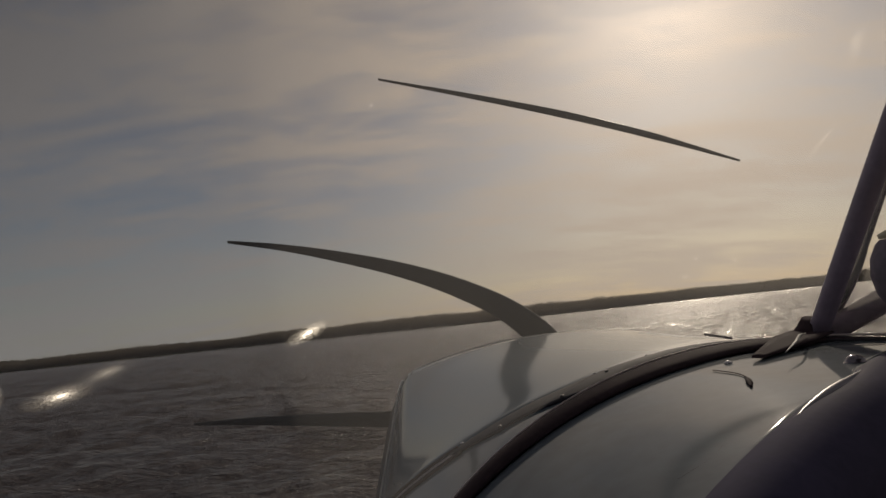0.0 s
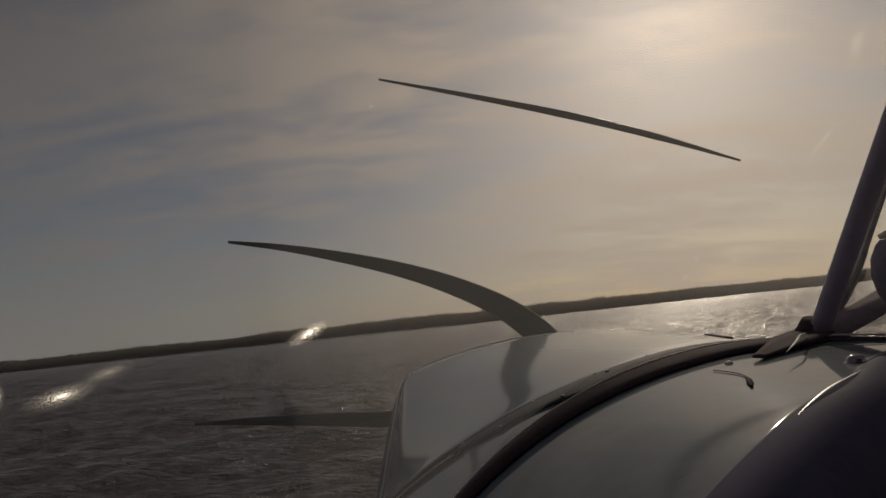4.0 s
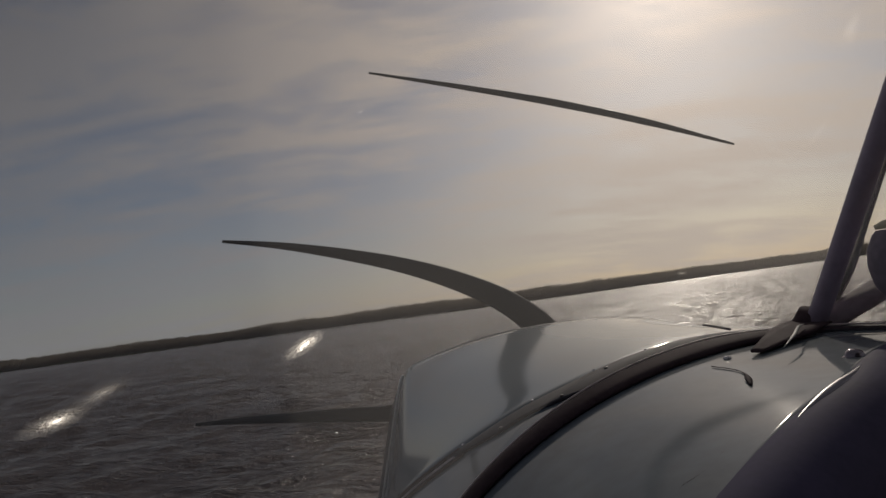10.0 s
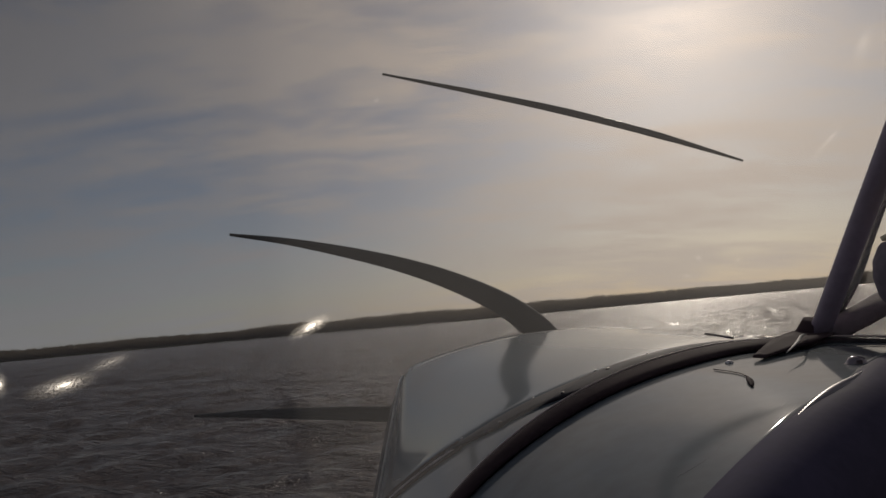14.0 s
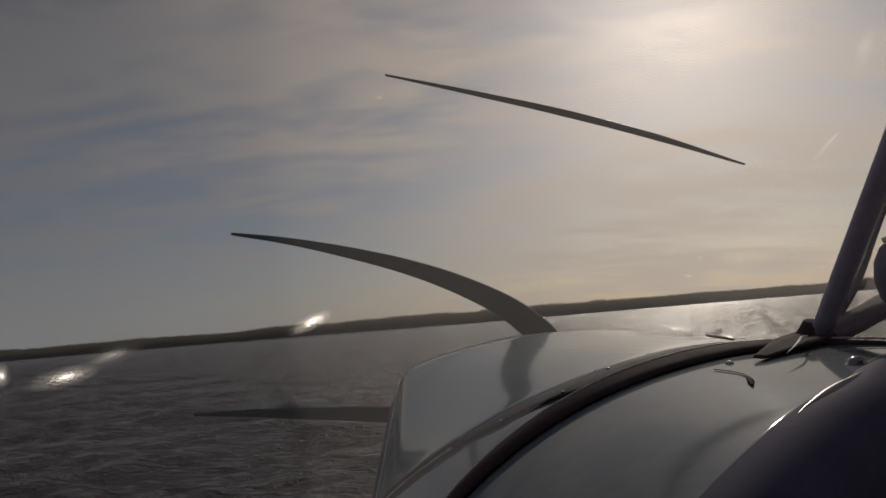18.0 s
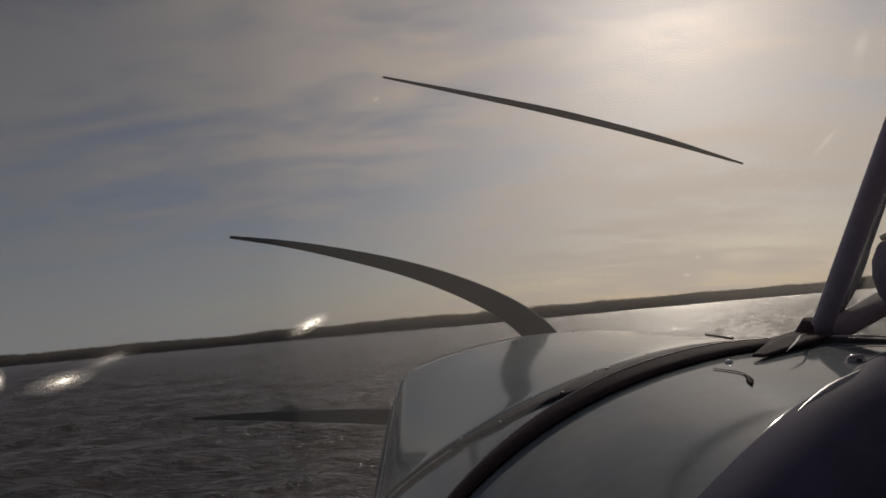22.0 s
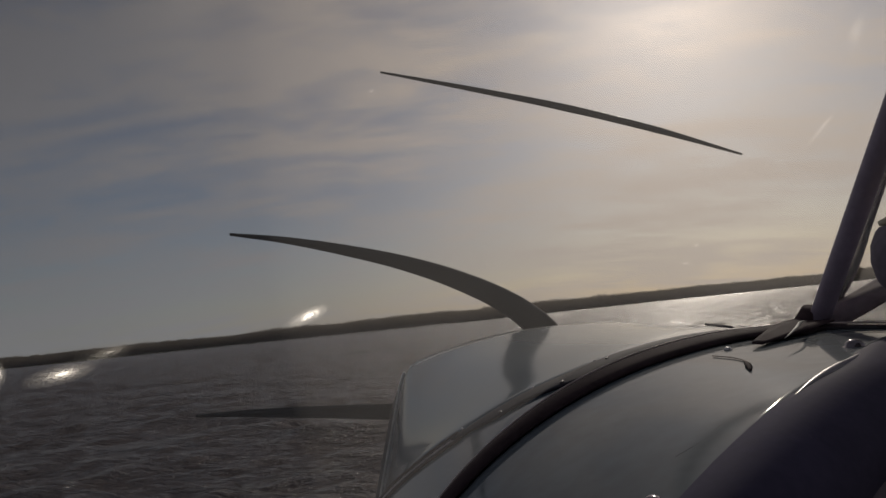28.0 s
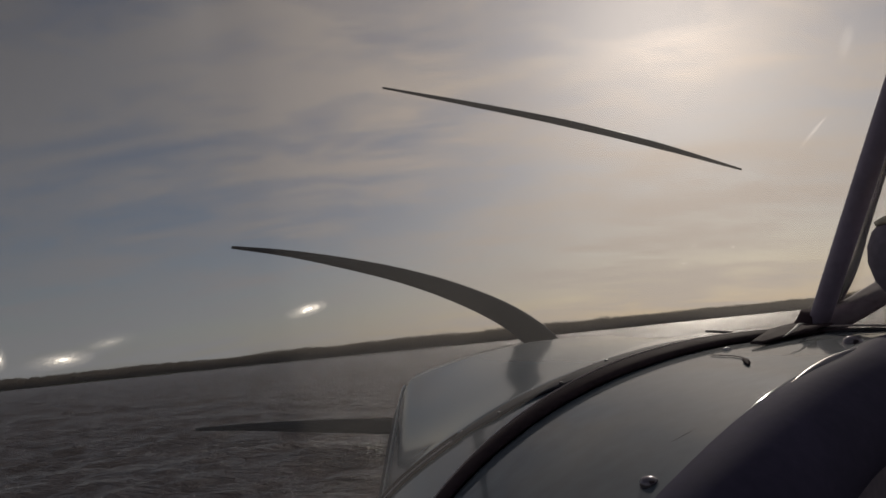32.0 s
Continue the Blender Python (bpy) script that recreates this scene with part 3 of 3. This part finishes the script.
# windscreen frame: a broad dark rubber-edged band, standing proud of the deck
def band_point(a, b):
    u = 0.445 * math.sin((a - 0.5) * math.pi)
    # past the foot of the post it runs out into a narrow strip
    k = min(max((u - 0.045) / 0.05, 0), 1)
    k = k * k * (3 - 2 * k)
    v0, v1 = frame_inner(u), frame_outer(u)
    v0 += (v1 - 0.009 - v0) * k
    bulge = 0.006 * (1 - 0.6 * k) * math.sin(math.pi * b) ** 0.5
    return top(u, v0 + (v1 - v0) * b, 0.003 - 0.001 * k + bulge)


v_, f_, _ = grid_mesh(band_point, 90, 10)
band = thicken(mesh_object("windscreen_frame", v_, f_, M_RUBBER, seaplane, "dark rubber band along the foot of the windscreen"), 0.004)
pts = []
for k in range(81):
    u = 0.44 * math.sin((k / 80 - 0.5) * math.pi)
    pts.append(top(u, frame_outer(u) - 0.002, 0.0068))
part("bead", tube_bm(pts, 0.0011, 8), M_LINE, band, "thin glossy bead on the band")


# windscreen: one clear bubble from the band up to the roof
def screen_foot(u):
    k = min(max((abs(u) - 0.10) / 0.22, 0), 1)
    return (seam_at(u) - 0.003) * (1 - k) + (frame_outer(u) - 0.004) * k


def screen_point(a, b):
    s = (a - 0.5) * 2
    if abs(s) < 0.55:
        u = 0.445 * math.sin(s / 0.55 * math.pi / 2)
        foot = top(u, screen_foot(u), 0.008)
    else:
        e = (abs(s) - 0.55) / 0.45
        foot = Vector((math.copysign(0.445 + 0.13 * math.sin(e * math.pi / 2), s), screen_foot(0.445) - 1.1 * e, -0.44))
    head = Vector((0.52 * math.sin(s * math.pi / 2), 0.16 - 0.9 * abs(s) ** 3, 0.46))
    p = foot.lerp(head, b)
    return p + Vector((s * 0.07, 0.06 * (1 - abs(s)), 0.02)) * math.sin(math.pi * b)


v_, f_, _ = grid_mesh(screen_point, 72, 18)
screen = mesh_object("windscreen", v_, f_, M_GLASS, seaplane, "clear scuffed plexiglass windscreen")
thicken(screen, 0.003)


def mark(name, middle, along, across, mat, label):
    """A thin glossy patch in the plexiglass: its middle, half length and half width as vectors."""
    c, a, b = Vector(middle), Vector(along), Vector(across)
    n = a.cross(b).normalized() * 0.0006
    v, f, uv = grid_mesh(lambda s, t: c + a * (2 * s - 1) + b * (2 * t - 1) + n * (1 - (2 * s - 1) ** 2), 8, 4)
    return mesh_object(name, v, f, mat, screen, label, uvs=uv)


# glossy patches tilted to the sun stand for its reflections in the wavy screen
mark("sun_glint", (-0.4508, 0.5105, -0.0518), (0.0152, 0.0553, 0.0022), (-0.0029, 0.0054, 0.0056), M_GLINT, "crease patch shaped and tilted as a sun glint")
mark("sun_glint", (-0.5985, 0.4300, -0.0640), (0.0057, 0.0453, -0.0024), (-0.0029, 0.0046, 0.0065), M_GLINT_LONG, "speckled crease patch shaped as a sun glint")
mark("sun_glint", (-0.6380, 0.4349, -0.0600), (0.0014, 0.0089, -0.0018), (-0.0034, 0.0084, 0.0083), M_GLINT_LONG, "speckled crease patch shaped as a sun glint")
mark("sun_glint", (-0.5880, 0.4760, -0.0590), (0.0085, 0.0560, 0.0010), (-0.0032, 0.0050, 0.0072), M_GLINT_TAIL, "speckled patch shaped as the trail of a glint")


def streak(path, way, mat, label):
    """A long worn streak in the plexiglass that follows a path."""
    path = spline(path, 30)
    way = Vector(way)
    v, f, uv = grid_mesh(lambda a, b: path[min(int(a * 30 + 0.5), 30)] + way * (2 * b - 1) * (0.5 + 0.5 * math.sin(math.pi * a)), 30, 4)
    return mesh_object("scratch", v, f, mat, screen, label, uvs=uv)


streak([(0.0636, 0.5000, 0.1723), (0.0486, 0.5000, 0.1573), (0.0366, 0.5000, 0.1383), (0.0259, 0.5000, 0.1120), (0.0196, 0.5000, 0.0856)], (0.0200, 0.0312, 0.0108), M_SCRATCH, "long faint pale scratch")
streak([(0.0250, 0.5200, 0.0737), (0.0134, 0.5200, 0.0633), (-0.0031, 0.5200, 0.0482), (-0.0091, 0.5200, 0.0426)], (0.0110, 0.0166, 0.0039), M_SCRATCH, "fine pale scratches")

for at, a, b in (((-0.0854, 0.5804, -0.0330), (0.0069, 0.0032, 0.0010), (0.0090, 0.0178, 0.0028)),
                 ((-0.0481, 0.5751, -0.0381), (0.0008, -0.0061, -0.0001), (0.0106, 0.0162, 0.0028)),
                 ((-0.0974, 0.5821, -0.0492), (0.0059, -0.0061, -0.0005), (0.0067, 0.0119, 0.0018)),
                 ((-0.3825, 0.5514, 0.1302), (0.0050, 0.0185, 0.0063), (-0.0013, -0.0023, 0.0021)),
                 ((-0.2297, 0.5300, 0.1552), (0.0129, 0.0266, 0.0062), (0.0071, 0.0174, 0.0074))):
    mark("speck", at, a, b, M_SPECK, "pale speck of dried spray")

# instrument panel: glossy rolled rim and dark face below
pts = []
for k in range(50):
    u = -0.43 + 0.87 * k / 49
    pts.append(top(u, rim_at(u) - 0.017, -0.030))
panel_rim = part("panel_rim", tube_bm(pts, 0.034, 24), M_RIM, seaplane, "dark navy rolled rim of the panel")
pts = []
for k in range(41):
    u = -0.152 + 0.110 * k / 40
    pts.append(top(u, rim_at(u) - 0.003, 0.0022))
part("lip", tube_bm(pts, lambda s: 0.0008 + 0.0030 * math.sin(math.pi * s), 14), M_LIP, panel_rim, "glossy dark lip glinting in the sun")


def panel_point(a, b):
    u = -0.43 + 0.87 * a
    p = top(u, rim_at(u) - 0.030, -0.050)
    return p + Vector((0.02 * b, -0.020 * b, -0.42 * b))


v_, f_, _ = grid_mesh(panel_point, 40, 8)
thicken(mesh_object("instrument_panel", v_, f_, M_PANEL, seaplane, "dark navy instrument panel"), 0.006)

# windscreen tubes and their joint
def bar(name, a, b, r, mat, label="", parent=None, bow=(0, 0, 0)):
    a, b = Vector(a), Vector(b)
    path = [a.lerp(b, k / 16) + Vector(bow) * math.sin(math.pi * k / 16) for k in range(17)]
    return part(name, tube_bm(path, r, 18), mat, parent or seaplane, label)


post = bar("screen_post", (0.103, 0.677, -0.150), (0.119, 0.350, 0.420), 0.0108, M_TUBE, "dark navy steel tube rising from the deck")
part("cable_conduit", tube_bm(spline([(0.1255, 0.697, -0.158), (0.1334, 0.6743, -0.1139), (0.1389, 0.6554, -0.0810), (0.1408, 0.6373, -0.0494), (0.1400, 0.6215, -0.0218), (0.1385, 0.500, 0.190), (0.1410, 0.370, 0.420)], 48),
                              lambda s: 0.0050 + 0.0016 * math.exp(-((s - 0.30) / 0.16) ** 2), 18), M_CONDUIT, post, "thin glossy tube beside the post")
# thin mirror strip added to stand for the highlight along the conduit
highlight_path = spline([(0.1290, 0.605, -0.0100), (0.1265, 0.6266, -0.0481), (0.1248, 0.6444, -0.0792), (0.1227, 0.6593, -0.1052), (0.1206, 0.6716, -0.1267)], 30)
v_, f_, _ = grid_mesh(lambda a, b: highlight_path[int(a * 30 + 0.5)] + Vector((0.0006, 0.87, 0.49)) * (0.0115 * b * math.sin(math.pi * min(a * 0.9 + 0.1, 1)) ** 0.6), 30, 3)
thicken(mesh_object("highlight_strip", v_, f_, M_HIGHLIGHT, post, "added bright strip standing for the highlight on the tube"), 0.0006)
bar("side_brace", (0.110, 0.682, -0.146), (0.330, 0.565, -0.005), 0.0135, M_BRACE, "dull black slanting tube")
part("joint", lathe_bm([(0.0235, -0.030), (0.0225, -0.016), (0.0195, -0.004), (0.0150, 0.008), (0.0118, 0.020)], (0, -0.4, 1), (0.100, 0.680, -0.142), 20), M_RUBBER, post, "dark welded tube joint")
# tapering foot plate of the joint, lying over the band
v_, f_, _ = grid_mesh(lambda a, b: Vector((-0.042, 0.566, 0)).lerp(Vector((0.100, 0.674, 0)), a) + Vector((0.60, -0.80, 0)) * ((b - 0.5) * (0.010 + 0.034 * min(a * 1.6, 1)))
                      + Vector((0, 0, top(-0.042 + 0.142 * a, 0.566 + 0.108 * a).z + 0.0025 + 0.0060 * a)), 14, 4)
thicken(mesh_object("foot_plate", v_, f_, M_RUBBER, post, "dark tapering foot plate"), 0.002)
for k in range(4):
    p0 = top(-0.034 + 0.016 * k, 0.536 + 0.016 * k, 0.0085 + 0.001 * k)
    p1 = top(0.050 + 0.004 * k, 0.626 + 0.003 * k, 0.012)
    part("tape_shred", tube_bm(spline([p0, p0.lerp(p1, 0.5) + Vector((0.004 - 0.002 * k, 0, 0.002)), p1], 10), lambda s: 0.0004 + 0.0008 * math.sin(math.pi * s), 7, squash=0.5), M_TAPE, post, "frayed grey tape")

# compass on the brace: dark drum with a pale top
drum_bm = lathe_bm([(0.014, -0.042), (0.028, -0.032), (0.036, -0.018), (0.039, 0.0), (0.037, 0.016), (0.031, 0.029), (0.027, 0.033)], (0, 0.1, 1), (0.106, 0.530, -0.064), 28)
drum = part("compass", drum_bm, M_PANEL, None)
drum.matrix_world = seaplane.matrix_world.copy()
tagged(drum, "dark round compass drum with cream cap on a black tube", "compass")
part("cap", lathe_bm([(0.027, 0.034), (0.028, 0.038), (0.020, 0.042)], (0, 0.1, 1), (0.106, 0.530, -0.064), 28), M_CREAM, drum, "cream cap")

# fittings on the deck
knob_at = top(-0.011, 0.480)
part("deck_bolt", lathe_bm([(0.0092, -0.002), (0.0092, 0.0008), (0.0076, 0.0014), (0.0074, 0.0034), (0.0060, 0.0056), (0.0036, 0.0070), (0.0012, 0.0075)], (0, 0, 1), knob_at, 18), M_BOLT, seaplane, "shiny steel bolt head")
low_at = top(-0.272, 0.314)
part("deck_bolt", lathe_bm([(0.0050, -0.002), (0.0050, 0.002), (0.0036, 0.0038), (0.0014, 0.0045)], (0, 0, 1), low_at, 14), M_BOLT, seaplane, "small steel bolt head")
lift_path = [top(p.x, p.y, 0.001) for k, p in enumerate(spline([(-0.094, 0.556, 0), (-0.092, 0.525, 0), (-0.096, 0.503, 0), (-0.105, 0.484, 0), (-0.116, 0.464, 0)], 20))]
part("lifted_lip", tube_bm(lift_path, lambda s: 0.0007 + 0.0022 * math.exp(-((s - 0.78) / 0.16) ** 2), 8, squash=0.6), M_RUBBER, seaplane, "curled dark sealing lip")
for u, v, r in ((-0.0647, 0.5782, 0.0038), (-0.0028, 0.6150, 0.0024)):
    part("clip", lathe_bm([(r, -0.001), (r, 0.0010), (r * 0.7, 0.0022), (r * 0.2, 0.0028)], (0, 0, 1), top(u, v), 14), M_STEEL, seaplane, "small shiny metal clip")
crack = [top(p.x, p.y, 0.0006) for p in spline([(-0.201, 0.366, 0), (-0.211, 0.359, 0), (-0.223, 0.353, 0), (-0.240, 0.350, 0)], 16)]
part("paint_crack", tube_bm(crack, lambda s: 0.00011 * (1 - 0.6 * s), 6), M_RUBBER, seaplane, "fine crack in the paint")

pin = [top(0.062 - 0.017 * k / 8, 0.840 - 0.092 * k / 8, 0.003) for k in range(9)]
part("hinge_pin", tube_bm(pin, 0.0016, 8), M_RUBBER, cowl, "thin dark hinge pin")

# propeller at rest, its blades swept
HUB = Vector((0, 1.63, -0.37))
propeller = part("propeller", lathe_bm([(0.075, -0.05), (0.075, 0.0), (0.072, 0.04), (0.058, 0.09), (0.032, 0.13), (0.006, 0.15)], (0, 1, 0), HUB, 28), M_BLADE, seaplane, "dark swept-blade propeller with a spinner")


def blade(points, chords):
    path = spline([(u, 0, w) for u, w in points], 60)
    bm = bmesh.new()
    rings = []
    for k, p in enumerate(path):
        s = k / 60
        d = (path[min(k + 1, 60)] - path[max(k - 1, 0)]).normalized()
        across = d.cross(Vector((0, 1, 0))).normalized()
        x = s * (len(chords) - 1)
        i = min(int(x), len(chords) - 2)
        c = chords[i] + (chords[i + 1] - chords[i]) * (x - i)
        thick = 0.10 * c + 0.0025
        lean = 0.35 * (1 - s)
        ring = []
        for g in range(12):
            q = 2 * math.pi * g / 12
            a, b = 0.5 * c * math.cos(q), thick * math.sin(q)
            ring.append(bm.verts.new(Vector((0, HUB.y, 0)) + p + across * a + Vector((0, b + lean * a, 0))))
        rings.append(ring)
    for r0, r1 in zip(rings, rings[1:]):
        for g in range(12):
            bm.faces.new((r0[g], r0[(g + 1) % 12], r1[(g + 1) % 12], r1[g]))
    bm.faces.new(rings[0][::-1])
    bm.faces.new(rings[-1])
    return part("blade", bm, M_BLADE, propeller, "dark swept propeller blade")


blade([(0.02, -0.38), (0.112, -0.355), (0.090, -0.306), (0.043, -0.238), (-0.040, -0.164), (-0.160, -0.095), (-0.292, -0.038), (-0.434, 0.009), (-0.575, 0.048), (-0.707, 0.076)],
      [0.06, 0.072, 0.076, 0.072, 0.060, 0.049, 0.038, 0.028, 0.017, 0.007])
blade([(0.0, -0.38), (-0.15, -0.412), (-0.290, -0.412), (-0.378, -0.406), (-0.446, -0.396), (-0.568, -0.381), (-0.702, -0.365), (-0.828, -0.354)],
      [0.05, 0.052, 0.046, 0.042, 0.038, 0.030, 0.019, 0.007])
blade([(-0.300, 0.448), (-0.065, 0.388), (0.178, 0.322), (0.420, 0.246), (0.660, 0.160)],
      [0.006, 0.015, 0.021, 0.019, 0.006])

# plain unseen cabin behind the camera and the body down to the floats
part("cabin_roof", box_bm((1.14, 1.15, 0.04), (0, -0.44, 0.50), 0.015), M_CABIN, seaplane, "plain grey cabin roof")
part("cabin_back", box_bm((1.14, 0.04, 1.50), (0, -1.03, -0.25), 0.015), M_CABIN, seaplane, "plain grey cabin back wall")
part("cabin_floor", box_bm((1.10, 1.70, 0.04), (0, -0.18, -0.98), 0.015), M_CABIN, seaplane, "plain grey cabin floor")


def side_point(side):
    """The lower skin of the body, from the foot of the windows down to the floor."""
    def at(a, b):
        v = 0.66 - 1.69 * a
        k = min(max((0.5 - v) / 0.8, 0), 1)
        wide = 0.452 + 0.125 * k * k * (3 - 2 * k)
        return Vector((side * wide * (1 - 0.16 * b ** 3), v, -0.44 - 0.055 * (1 - k) * (1 - b) - 0.55 * b))
    return at


for s in (-1, 1):
    v_, f_, _ = grid_mesh(side_point(s), 40, 14)
    thicken(mesh_object("fuselage_side", v_, f_, M_PAINT, seaplane, "pale blue fuselage side"), 0.008, 0.0)
# unseen walls added to cut the light that reaches the panel from behind
for s in (-1, 1):
    part("shade_wall", box_bm((0.04, 0.80, 0.52), (s * 0.575, -0.62, -0.21), 0.012), M_CABIN, seaplane, "unseen grey wall added to darken the cabin")
part("firewall", box_bm((0.84, 0.03, 0.62), (0, 0.63, -0.66), 0.02), M_CABIN, seaplane, "plain firewall behind the engine")


def float_body(side):
    bm = bmesh.new()
    rings = []
    for k in range(25):
        s = k / 24
        v = -1.9 + 4.3 * s
        wide = 0.30 * (math.sin(math.pi * min(max(s * 0.93 + 0.035, 0), 1)) ** 0.45)
        keel = -2.22 + 0.30 * max(s - 0.7, 0) ** 2 / 0.09 + 0.26 * max(0.32 - s, 0) / 0.32
        deck = -1.86 + 0.05 * s
        rings.append([bm.verts.new((side * 1.0 + x * wide, v, z)) for x, z in
                      ((0, keel), (0.75, keel + 0.10), (1.0, deck - 0.08), (0.7, deck), (0, deck + 0.03), (-0.7, deck), (-1.0, deck - 0.08), (-0.75, keel + 0.10))])
    for r0, r1 in zip(rings, rings[1:]):
        for g in range(8):
            bm.faces.new((r0[g], r0[(g + 1) % 8], r1[(g + 1) % 8], r1[g]))
    bm.faces.new(rings[0][::-1])
    bm.faces.new(rings[-1])
    return part("float", bm, M_FLOAT, seaplane, "plain pale float in the water")


for s in (-1, 1):
    body = float_body(s)
    for v0, v1 in ((0.9, 0.60), (-0.8, -0.85)):
        bar("strut", (s * 1.0, v0, -1.88), (s * 0.42, v1, -0.94), 0.022, M_TUBE, parent=body)
